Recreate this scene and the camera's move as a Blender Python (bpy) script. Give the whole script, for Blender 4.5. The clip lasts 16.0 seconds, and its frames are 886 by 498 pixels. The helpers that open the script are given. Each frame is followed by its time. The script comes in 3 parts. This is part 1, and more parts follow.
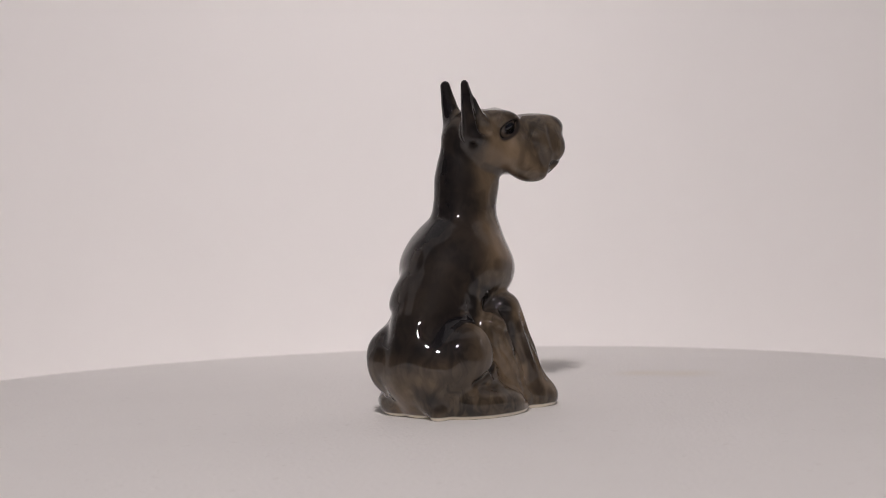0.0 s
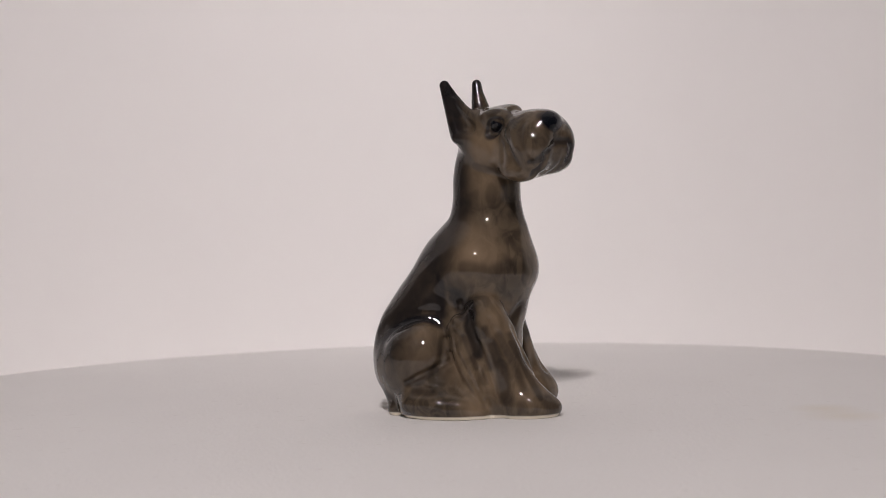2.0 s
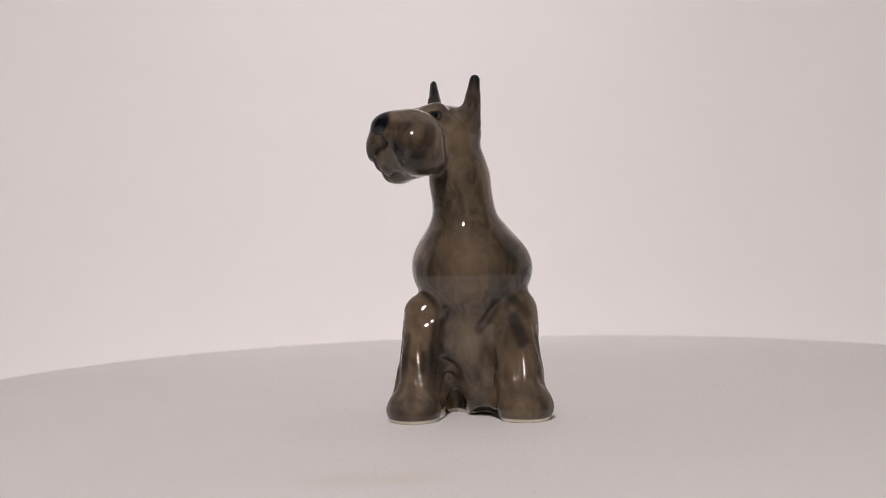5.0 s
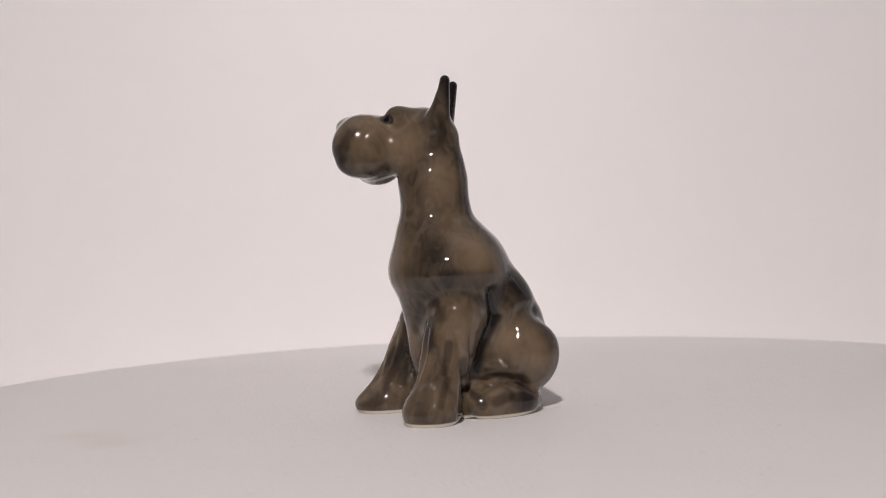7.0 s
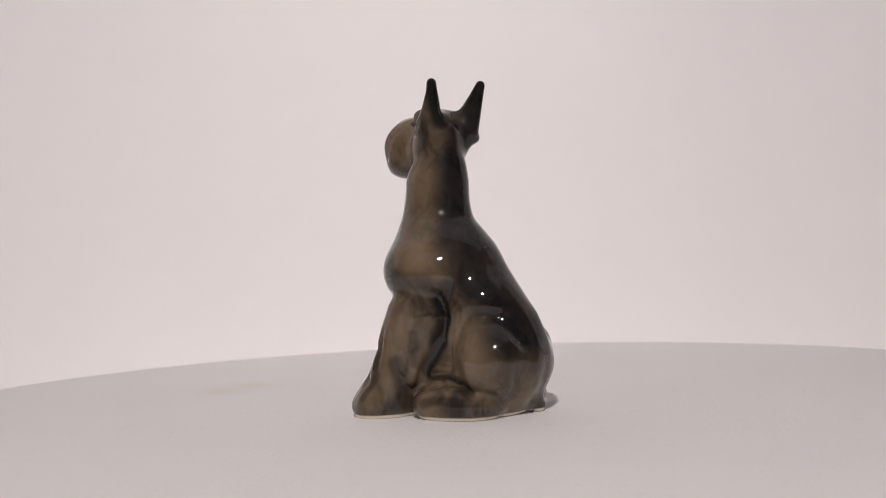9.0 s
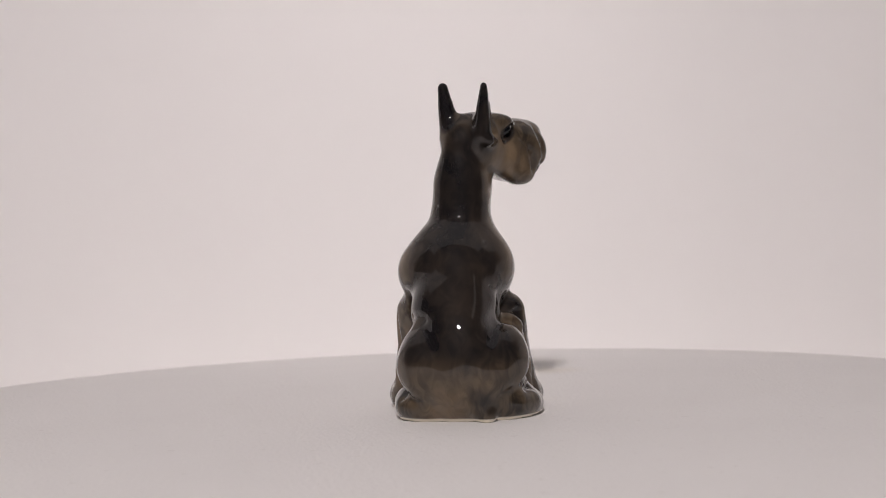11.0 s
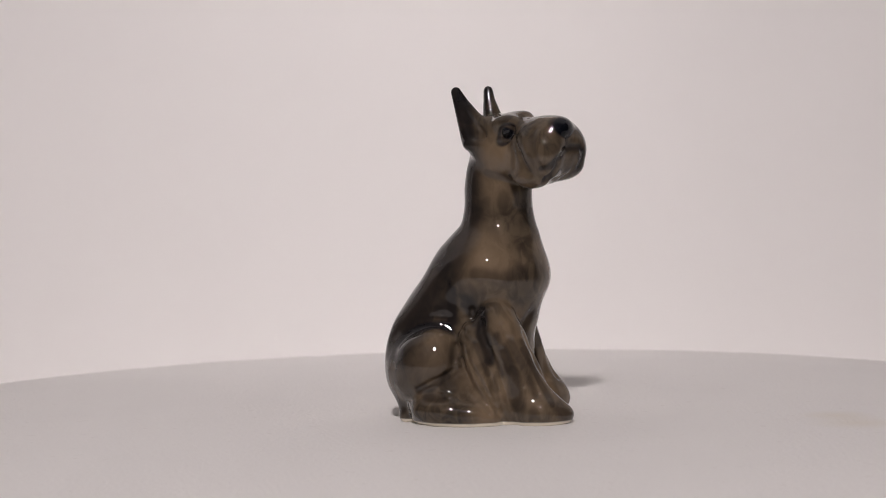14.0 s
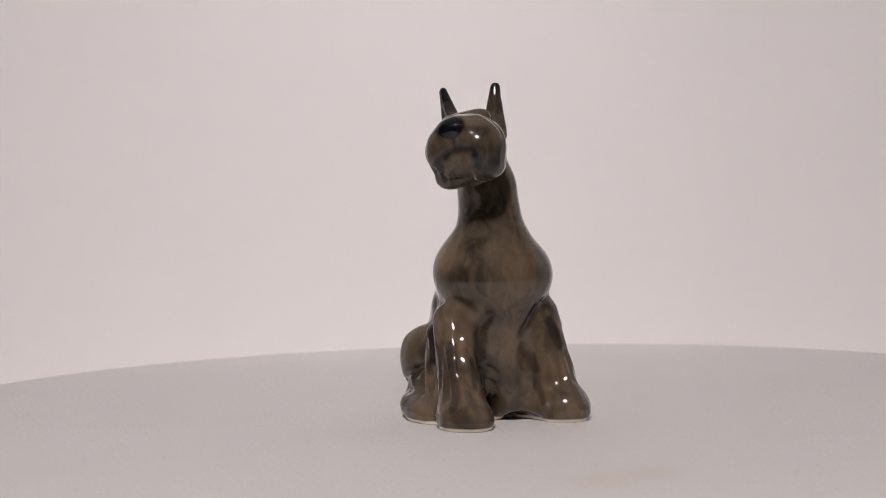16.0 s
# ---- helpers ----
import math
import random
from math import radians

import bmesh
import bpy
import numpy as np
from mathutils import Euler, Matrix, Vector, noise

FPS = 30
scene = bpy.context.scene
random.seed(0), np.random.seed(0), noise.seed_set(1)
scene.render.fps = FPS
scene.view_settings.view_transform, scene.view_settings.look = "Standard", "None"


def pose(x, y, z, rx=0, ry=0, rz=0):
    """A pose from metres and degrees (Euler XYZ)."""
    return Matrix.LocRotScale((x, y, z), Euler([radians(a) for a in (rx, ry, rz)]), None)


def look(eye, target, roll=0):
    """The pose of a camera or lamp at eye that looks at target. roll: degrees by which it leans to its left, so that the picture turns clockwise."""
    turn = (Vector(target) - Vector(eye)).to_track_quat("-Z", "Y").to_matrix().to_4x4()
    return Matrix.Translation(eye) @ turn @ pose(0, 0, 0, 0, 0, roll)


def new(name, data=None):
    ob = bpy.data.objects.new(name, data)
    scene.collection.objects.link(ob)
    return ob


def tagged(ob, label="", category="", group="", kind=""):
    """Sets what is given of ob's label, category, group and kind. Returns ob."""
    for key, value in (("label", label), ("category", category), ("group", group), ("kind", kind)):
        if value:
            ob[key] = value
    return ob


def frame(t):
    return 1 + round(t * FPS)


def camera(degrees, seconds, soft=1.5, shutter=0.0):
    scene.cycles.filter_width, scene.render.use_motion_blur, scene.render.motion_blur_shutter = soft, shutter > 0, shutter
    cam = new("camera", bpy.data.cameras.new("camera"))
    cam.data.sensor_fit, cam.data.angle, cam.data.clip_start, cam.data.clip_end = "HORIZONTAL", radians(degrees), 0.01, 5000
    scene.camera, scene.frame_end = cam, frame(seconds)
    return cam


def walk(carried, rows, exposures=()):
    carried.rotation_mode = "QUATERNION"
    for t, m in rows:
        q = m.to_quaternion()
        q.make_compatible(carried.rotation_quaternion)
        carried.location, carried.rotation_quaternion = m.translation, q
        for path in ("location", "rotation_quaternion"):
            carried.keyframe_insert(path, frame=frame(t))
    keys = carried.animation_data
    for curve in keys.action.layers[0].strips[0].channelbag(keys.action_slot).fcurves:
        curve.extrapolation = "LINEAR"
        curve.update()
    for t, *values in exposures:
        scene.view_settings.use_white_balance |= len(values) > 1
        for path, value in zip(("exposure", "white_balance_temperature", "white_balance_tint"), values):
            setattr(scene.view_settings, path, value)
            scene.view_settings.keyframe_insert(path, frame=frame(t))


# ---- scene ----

# The camera: on a stand in front of the turntable, with a slight sag of its head over the clip.
FOCUS = 0.4703                                   # from the lens to the turntable's axis
TILT, ROLL = 0.0352, math.degrees(0.0302)
cam = camera(31.85, 16.0, soft=0.9)
cam.data.dof.use_dof, cam.data.dof.focus_distance, cam.data.dof.aperture_fstop = True, FOCUS - 0.012, 22.0
SAG = ((0.0, 0.0, 0.2), (2.0, 2.8, 0.4), (4.2, 5.3, -2.6), (6.4, 2.0, -2.6), (7.0, 8.0, -3.0), (8.0, 17.8, -3.6), (8.7, 21.0, -2.6), (11.0, 21.8, 3.8), (12.5, 21.5, 7.6), (14.0, 23.4, 12.0), (16.0, 24.2, 9.8))


def camera_rows():
    """The stand's head pans and tilts by tiny angles; SAG is in thousandths of the focal length, times 2.747."""
    rows = []
    c, s = math.cos(TILT), math.sin(TILT)
    eye = Vector((0, -c * FOCUS, 0.05 + s * FOCUS))
    base = look(eye, (0, 0, 0.05)) @ pose(0, 0, 0, 0, 0, -ROLL)
    for t, dx, dy in SAG:
        yaw, pitch = math.degrees((22.7 + dx) / 2747), math.degrees((-7.8 + dy) / 2747)
        rows.append((t, base @ pose(0, 0, 0, pitch, 0, 0) @ pose(0, 0, 0, 0, yaw, 0)))
    return rows


walk(cam, camera_rows(), ((0.0, -0.03), (2.5, -0.02), (4.2, 0.04), (7.0, 0.13), (9.0, 0.1), (11.0, 0.05), (13.0, 0.03), (16.0, -0.04)))

# World, lamp and exposure: a dim room, one small lamp beside the camera, two added unseen fills.
world = bpy.data.worlds.new("world")
scene.world = world
world.use_nodes = True
world.node_tree.nodes["Background"].inputs["Color"].default_value = (0.9, 0.92, 1.0, 1)
world.node_tree.nodes["Background"].inputs["Strength"].default_value = 0.05


def lamp(name, eye, target, size, power, colour, shape="DISK", spread=180):
    data = bpy.data.lights.new(name, "AREA")
    data.shape, data.size, data.energy, data.color = shape, size, power, colour
    if shape == "RECTANGLE":
        data.size_y = size * 0.55
    data.spread = radians(spread)
    ob = new(name, data)
    ob.matrix_world = look(eye, target)
    return ob


COLOUR = (1.0, 0.915, 0.915)
lamp("key_lamp", (-0.06, -0.93, 0.78), (-0.03, 0.07, 0.03), 0.095, 2.65, COLOUR, spread=100)
# Unseen overhead panel added to fill the shadows and brighten the card.
lamp("overhead_fill", (0.0, 0.6, 1.76), (0, 0.6, 0.0), 3.6, 5.9, COLOUR, "RECTANGLE")
# Unseen spot added to brighten the backdrop; its narrow spread misses the figurine.
lamp("backdrop_fill", (0.0, 0.12, 1.5), (-0.04, 0.68, 0.12), 0.3, 1.05, COLOUR, spread=44)


# Materials.
def material(name):
    m = bpy.data.materials.new(name)
    m.use_nodes = True
    nt = m.node_tree
    return m, nt, nt.nodes["Principled BSDF"]


def node(nt, kind, **inputs):
    n = nt.nodes.new(kind)
    for k, v in inputs.items():
        n.inputs[k.replace("_", " ")].default_value = v
    return n


def ramp(nt, source, stops):
    r = nt.nodes.new("ShaderNodeValToRGB")
    while len(r.color_ramp.elements) < len(stops):
        r.color_ramp.elements.new(0.5)
    for e, (at, col) in zip(r.color_ramp.elements, stops):
        e.position, e.color = at, (*col, 1)
    nt.links.new(source, r.inputs["Fac"])
    return r.outputs["Color"]


def mix(nt, fac, a, b, kind="MIX"):
    m = nt.nodes.new("ShaderNodeMix")
    m.data_type, m.blend_type = "RGBA", kind
    for sock, v in ((m.inputs["Factor"], fac), (m.inputs["A"], a), (m.inputs["B"], b)):
        if isinstance(v, (float, int)):
            sock.default_value = v
        elif isinstance(v, tuple):
            sock.default_value = (*v, 1)
        else:
            nt.links.new(v, sock)
    return m.outputs["Result"]


def plain(name, colour, rough, grain, bump, wear=0.06):
    """A matt surface with fine grain and faint broad stains."""
    m, nt, p = material(name)
    co = nt.nodes.new("ShaderNodeTexCoord")
    broad = node(nt, "ShaderNodeTexNoise", Scale=grain * 0.03, Detail=4.0)
    fine = node(nt, "ShaderNodeTexNoise", Scale=grain, Detail=6.0)
    for n in (broad, fine):
        nt.links.new(co.outputs["Object"], n.inputs["Vector"])
    darker = tuple(c * (1 - wear) for c in colour)
    base = mix(nt, broad.outputs["Fac"], colour, darker)
    base = mix(nt, 0.12, base, ramp(nt, fine.outputs["Fac"], ((0.3, darker), (0.7, colour))))
    nt.links.new(base, p.inputs["Base Color"])
    p.inputs["Roughness"].default_value = rough
    p.inputs["Specular IOR Level"].default_value = 0.25
    b = node(nt, "ShaderNodeBump", Strength=bump, Distance=0.0004)
    nt.links.new(fine.outputs["Fac"], b.inputs["Height"])
    nt.links.new(b.outputs["Normal"], p.inputs["Normal"])
    return m


def sheet_material():
    """White card on the platter: soft grain, some small specks, a faint yellowish stain."""
    m, nt, p = material("white_card")
    co = nt.nodes.new("ShaderNodeTexCoord")
    fine = node(nt, "ShaderNodeTexNoise", Scale=650.0, Detail=6.0)
    broad = node(nt, "ShaderNodeTexNoise", Scale=14.0, Detail=3.0)
    speck = node(nt, "ShaderNodeTexNoise", Scale=240.0, Detail=2.0)
    for n in (fine, broad, speck):
        nt.links.new(co.outputs["Object"], n.inputs["Vector"])
    base = mix(nt, broad.outputs["Fac"], (0.86, 0.84, 0.82), (0.81, 0.79, 0.77))
    base = mix(nt, ramp(nt, speck.outputs["Fac"], ((0.66, (0, 0, 0)), (0.74, (0.14, 0.14, 0.14)))), base, (0.5, 0.46, 0.42))
    for x, y, r in ((0.107, -0.013, 0.012), (0.109, -0.029, 0.014)):
        at = nt.nodes.new("ShaderNodeVectorMath")
        at.operation = "DISTANCE"
        at.inputs[1].default_value = (x, y, 0)
        nt.links.new(co.outputs["Object"], at.inputs[0])
        base = mix(nt, ramp(nt, at.outputs["Value"], ((0.0, (0.3, 0.3, 0.3)), (r, (0, 0, 0)))), base, (0.72, 0.63, 0.46))
    nt.links.new(base, p.inputs["Base Color"])
    p.inputs["Roughness"].default_value = 0.75
    p.inputs["Specular IOR Level"].default_value = 0.3
    b = node(nt, "ShaderNodeBump", Strength=1.0, Distance=0.0004)
    nt.links.new(fine.outputs["Fac"], b.inputs["Height"])
    nt.links.new(b.outputs["Normal"], p.inputs["Normal"])
    return m


def glaze_material():
    """Grey-brown underglaze paint, some reflection and lit tone painted in, under a clear glaze; bare white clay round
    the foot.
    """
    m, nt, p = material("glazed_porcelain")
    co = nt.nodes.new("ShaderNodeTexCoord")
    soft = node(nt, "ShaderNodeTexNoise", Scale=70.0, Detail=2.0, Distortion=0.2)
    brush = node(nt, "ShaderNodeTexNoise", Scale=330.0, Detail=4.0, Distortion=1.2)
    stretch = nt.nodes.new("ShaderNodeMapping")
    stretch.inputs["Scale"].default_value = (0.7, 0.7, 0.42)
    nt.links.new(co.outputs["Object"], stretch.inputs["Vector"])
    nt.links.new(co.outputs["Object"], soft.inputs["Vector"])
    nt.links.new(stretch.outputs["Vector"], brush.inputs["Vector"])
    base = ramp(nt, soft.outputs["Fac"], ((0.36, (0.024, 0.019, 0.014)), (0.5, (0.062, 0.046, 0.031)), (0.66, (0.132, 0.094, 0.060))))
    base = mix(nt, 0.36, base, ramp(nt, brush.outputs["Fac"], ((0.38, (0.018, 0.016, 0.014)), (0.47, (0.058, 0.045, 0.032)), (0.6, (0.14, 0.104, 0.070)))))
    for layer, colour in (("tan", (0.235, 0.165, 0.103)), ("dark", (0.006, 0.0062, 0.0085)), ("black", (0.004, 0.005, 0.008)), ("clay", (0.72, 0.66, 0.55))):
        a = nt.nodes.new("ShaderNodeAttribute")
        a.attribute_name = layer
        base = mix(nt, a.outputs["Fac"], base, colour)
    nt.links.new(base, p.inputs["Base Color"])
    p.inputs["Roughness"].default_value = 0.5
    p.inputs["Specular IOR Level"].default_value = 0.04
    p.inputs["Coat Weight"].default_value = 1.0
    p.inputs["Coat Roughness"].default_value = 0.02
    p.inputs["Coat IOR"].default_value = 1.5
    b = node(nt, "ShaderNodeBump", Strength=0.03, Distance=0.0006)
    nt.links.new(soft.outputs["Fac"], b.inputs["Height"])
    nt.links.new(b.outputs["Normal"], p.inputs["Coat Normal"])
    return m


PAPER = plain("backdrop_paper", (0.84, 0.82, 0.81), 0.85, 500.0, 0.1, 0.03)
CARD = sheet_material()
GLAZE = glaze_material()
PLASTIC = plain("grey_plastic", (0.35, 0.35, 0.35), 0.45, 700.0, 0.1)
# White on the unseen table is chosen to bounce light up the backdrop.
TABLE = plain("white_bounce", (0.80, 0.79, 0.77), 0.5, 60.0, 0.1, 0.08)
WALL = plain("dim_wall", (0.15, 0.145, 0.14), 0.9, 120.0, 0.2)
CEILING = plain("ceiling_paint", (0.24, 0.235, 0.23), 0.9, 120.0, 0.2)
BLACK = plain("black_camera_plastic", (0.02, 0.02, 0.022), 0.5, 900.0, 0.15)
FLOORING = plain("floor_cover", (0.12, 0.10, 0.085), 0.7, 90.0, 0.2, 0.2)


def mesh_object(name, bm, mat, parent=None, smooth=True):
    me = bpy.data.meshes.new(name)
    bm.to_mesh(me)
    bm.free()
    me.materials.append(mat)
    for f in me.polygons:
        f.use_smooth = smooth
    ob = new(name, me)
    ob.parent = parent
    return ob


def box(name, lo, hi, mat, label, category="wall"):
    bm = bmesh.new()
    bmesh.ops.create_cube(bm, size=1)
    for v in bm.verts:
        for i in range(3):
            v.co[i] = lo[i] if v.co[i] < 0 else hi[i]
    return tagged(mesh_object(name, bm, mat, smooth=False), label, category, kind="structure")


# The room round the set, plain and dim. The table top lies 9 cm under the turntable's card.
T = -0.09
box("floor", (-2.2, -2.6, -0.9), (2.2, 1.6, -0.84), FLOORING, "dark plain floor of the room", "floor")
box("ceiling", (-2.2, -2.6, 1.8), (2.2, 1.6, 1.86), CEILING, "dim painted ceiling of the room", "ceiling")
box("wall_north", (-2.2, 1.6, -0.9), (2.2, 1.7, 1.86), WALL, "dim plain painted wall behind the backdrop")
box("wall_south", (-2.2, -2.7, -0.9), (2.2, -2.6, 1.86), WALL, "dim plain painted wall facing the set")
box("wall_west", (-2.3, -2.7, -0.9), (-2.2, 1.7, 1.86), WALL, "dim plain painted side wall")
box("wall_east", (2.2, -2.7, -0.9), (2.3, 1.7, 1.86), WALL, "dim plain painted side wall")


def table():
    top = tagged(new("table"), "unseen white table under the turntable and backdrop, bouncing light upward", "table")
    top.location = (0, 0, -0.84)
    bm = bmesh.new()
    bmesh.ops.create_cube(bm, size=1)
    bmesh.ops.scale(bm, vec=(1.9, 1.38, 0.03), verts=bm.verts)
    bmesh.ops.translate(bm, vec=(0, 0.26, 0.84 + T - 0.015), verts=bm.verts)
    bmesh.ops.bevel(bm, geom=bm.edges[:], offset=0.004, segments=2, affect="EDGES")
    mesh_object("tabletop", bm, TABLE, top, False)
    for x in (-0.9, 0.9):
        for y in (-0.38, 0.88):
            bm = bmesh.new()
            bmesh.ops.create_cone(bm, segments=16, radius1=0.022, radius2=0.03, depth=0.84 + T - 0.03, cap_ends=True)
            bmesh.ops.translate(bm, vec=(x, y, (0.84 + T - 0.03) / 2), verts=bm.verts)
            mesh_object("leg", bm, TABLE, top)


table()


def backdrop():
    """A tall sheet of white paper that stands on the table, bent round the back and both sides of the turntable."""
    half, back, r = 0.47, 0.62, 0.26
    plan = [(-half, 0.07 + 0.03 * k) for k in range(9)]
    plan += [(-half + r - r * math.cos(math.radians(a)), back - r + r * math.sin(math.radians(a))) for a in range(0, 91, 6)]
    plan += [(-half + r + 0.042 * k, back) for k in range(1, 5)]
    plan += [(0.0, back)] + [(-x, y) for x, y in plan[::-1]]
    bm = bmesh.new()
    sweep = 0.025                                # the paper curves forward on to the table
    levels = [(sweep * (1 - math.cos(math.radians(a))), sweep * (1 - math.sin(math.radians(a)))) for a in range(0, 91, 9)]
    levels += [(sweep + 0.06 * k, 0.0) for k in range(1, 13)]
    grid = []
    for k, (x, y) in enumerate(plan):
        a, b = Vector(plan[max(k - 1, 0)]), Vector(plan[min(k + 1, len(plan) - 1)])
        inward = Vector((b.y - a.y, a.x - b.x)).normalized()
        column = []
        for h, inset in levels:
            up = max(0, h + T)
            column.append(bm.verts.new(((x + inward.x * inset) * (1 + 0.012 * up), y + inward.y * inset + 0.02 * up, T + 0.002 + h)))
        grid.append(column)
    for a, b in zip(grid, grid[1:]):
        for k in range(len(levels) - 1):
            bm.faces.new((a[k], b[k], b[k + 1], a[k + 1]))
    bmesh.ops.recalc_face_normals(bm, faces=bm.faces)
    bmesh.ops.solidify(bm, geom=bm.faces[:], thickness=0.0015)
    return tagged(mesh_object("backdrop", bm, PAPER), "plain white paper backdrop bent round behind the turntable", "backdrop", kind="structure")


backdrop()


# The turntable: a fixed foot, and a platter with a white card that carries the figurine round.
def lathe(bm, prof, cx=0.0, cy=0.0, n=160):
    rings = []
    for r, z in prof:
        rings.append([bm.verts.new((cx + r * math.cos(2 * math.pi * k / n), cy + r * math.sin(2 * math.pi * k / n), z)) for k in range(n)])
    for a, b in zip(rings, rings[1:]):
        for k in range(n):
            bm.faces.new((a[k], a[(k + 1) % n], b[(k + 1) % n], b[k]))
    bm.faces.new(rings[0][::-1])
    bm.faces.new(rings[-1])


DISC_X, DISC_Y, DISC_R = -0.0109, 0.0181, 0.2103


def turntable():
    base = bmesh.new()
    lathe(base, [(0.125, T), (0.127, T + 0.003), (0.122, T + 0.05), (0.115, T + 0.055), (0.03, T + 0.057), (0.03, T + 0.074)], n=96)
    tagged(mesh_object("motor_drum", base, PLASTIC), "round grey plastic drum below the turning platter", "drum")
    whole = tagged(new("turntable"), "round turntable platter covered with white card", "turntable")
    bm = bmesh.new()
    lathe(bm, [(0.205, -0.0125), (0.207, -0.012), (0.208, -0.004), (0.206, -0.0025)], DISC_X, DISC_Y)
    mesh_object("platter", bm, PLASTIC, whole, False)
    bm = bmesh.new()
    R = DISC_R
    lathe(bm, [(R - 0.0012, -0.0022), (R - 0.0003, -0.0018), (R, -0.0011), (R - 0.0004, -0.0004), (R - 0.0014, 0.0)], DISC_X, DISC_Y)
    mesh_object("card", bm, CARD, whole, False)
    return whole


turntable_thing = turntable()


def film_camera():
    """The camera that films the set, on its tripod; the figurine's glaze mirrors it as a dark shape."""
    whole = tagged(new("film_camera"), "black camera on a tripod facing the turntable", "camera")
    c, s = math.cos(TILT), math.sin(TILT)
    at = look((0, -c * FOCUS, 0.05 + s * FOCUS), (0, 0, 0.05))

    def block(name, centre, size, bevel):
        bm = bmesh.new()
        bmesh.ops.create_cube(bm, size=1)
        bmesh.ops.scale(bm, vec=size, verts=bm.verts)
        bmesh.ops.bevel(bm, geom=bm.edges[:], offset=bevel, segments=3, affect="EDGES")
        bmesh.ops.translate(bm, vec=centre, verts=bm.verts)
        bmesh.ops.transform(bm, matrix=at, verts=bm.verts)
        return mesh_object(name, bm, BLACK, whole, False)

    block("body", (0, 0, 0.145), (0.135, 0.095, 0.05), 0.012)
    block("grip", (0.062, -0.005, 0.128), (0.03, 0.085, 0.035), 0.01)
    block("viewfinder", (0, 0.062, 0.14), (0.06, 0.045, 0.055), 0.01)
    bm = bmesh.new()
    lathe(bm, [(0.036, 0.12), (0.036, 0.06), (0.039, 0.055), (0.039, 0.018), (0.037, 0.014)], n=48)
    bmesh.ops.transform(bm, matrix=at, verts=bm.verts)
    bmesh.ops.recalc_face_normals(bm, faces=bm.faces)
    mesh_object("lens_barrel", bm, BLACK, whole, False)
    foot = at @ Vector((0, -0.045, 0.145))
    for name, a in (("leg", 90), ("leg", 210), ("leg", 330)):
        bm = bmesh.new()
        end = Vector((0.42 * math.cos(math.radians(a)), foot.y - 0.03 - 0.42 * math.sin(math.radians(a)) - 0.1, -0.84))
        top = foot + Vector((0, -0.02, -0.03))
        bmesh.ops.create_cone(bm, segments=16, radius1=0.011, radius2=0.014, depth=(end - top).length, cap_ends=True)
        bmesh.ops.transform(bm, matrix=Matrix.Translation((end + top) / 2) @ (top - end).to_track_quat("Z", "Y").to_matrix().to_4x4(), verts=bm.verts)
        mesh_object(name, bm, BLACK, whole)
    bm = bmesh.new()
    lathe(bm, [(0.02, -0.06), (0.028, -0.05), (0.028, -0.012), (0.022, 0.0)], n=32)
    bmesh.ops.translate(bm, vec=foot, verts=bm.verts)
    mesh_object("tripod_head", bm, BLACK, whole)


film_camera()


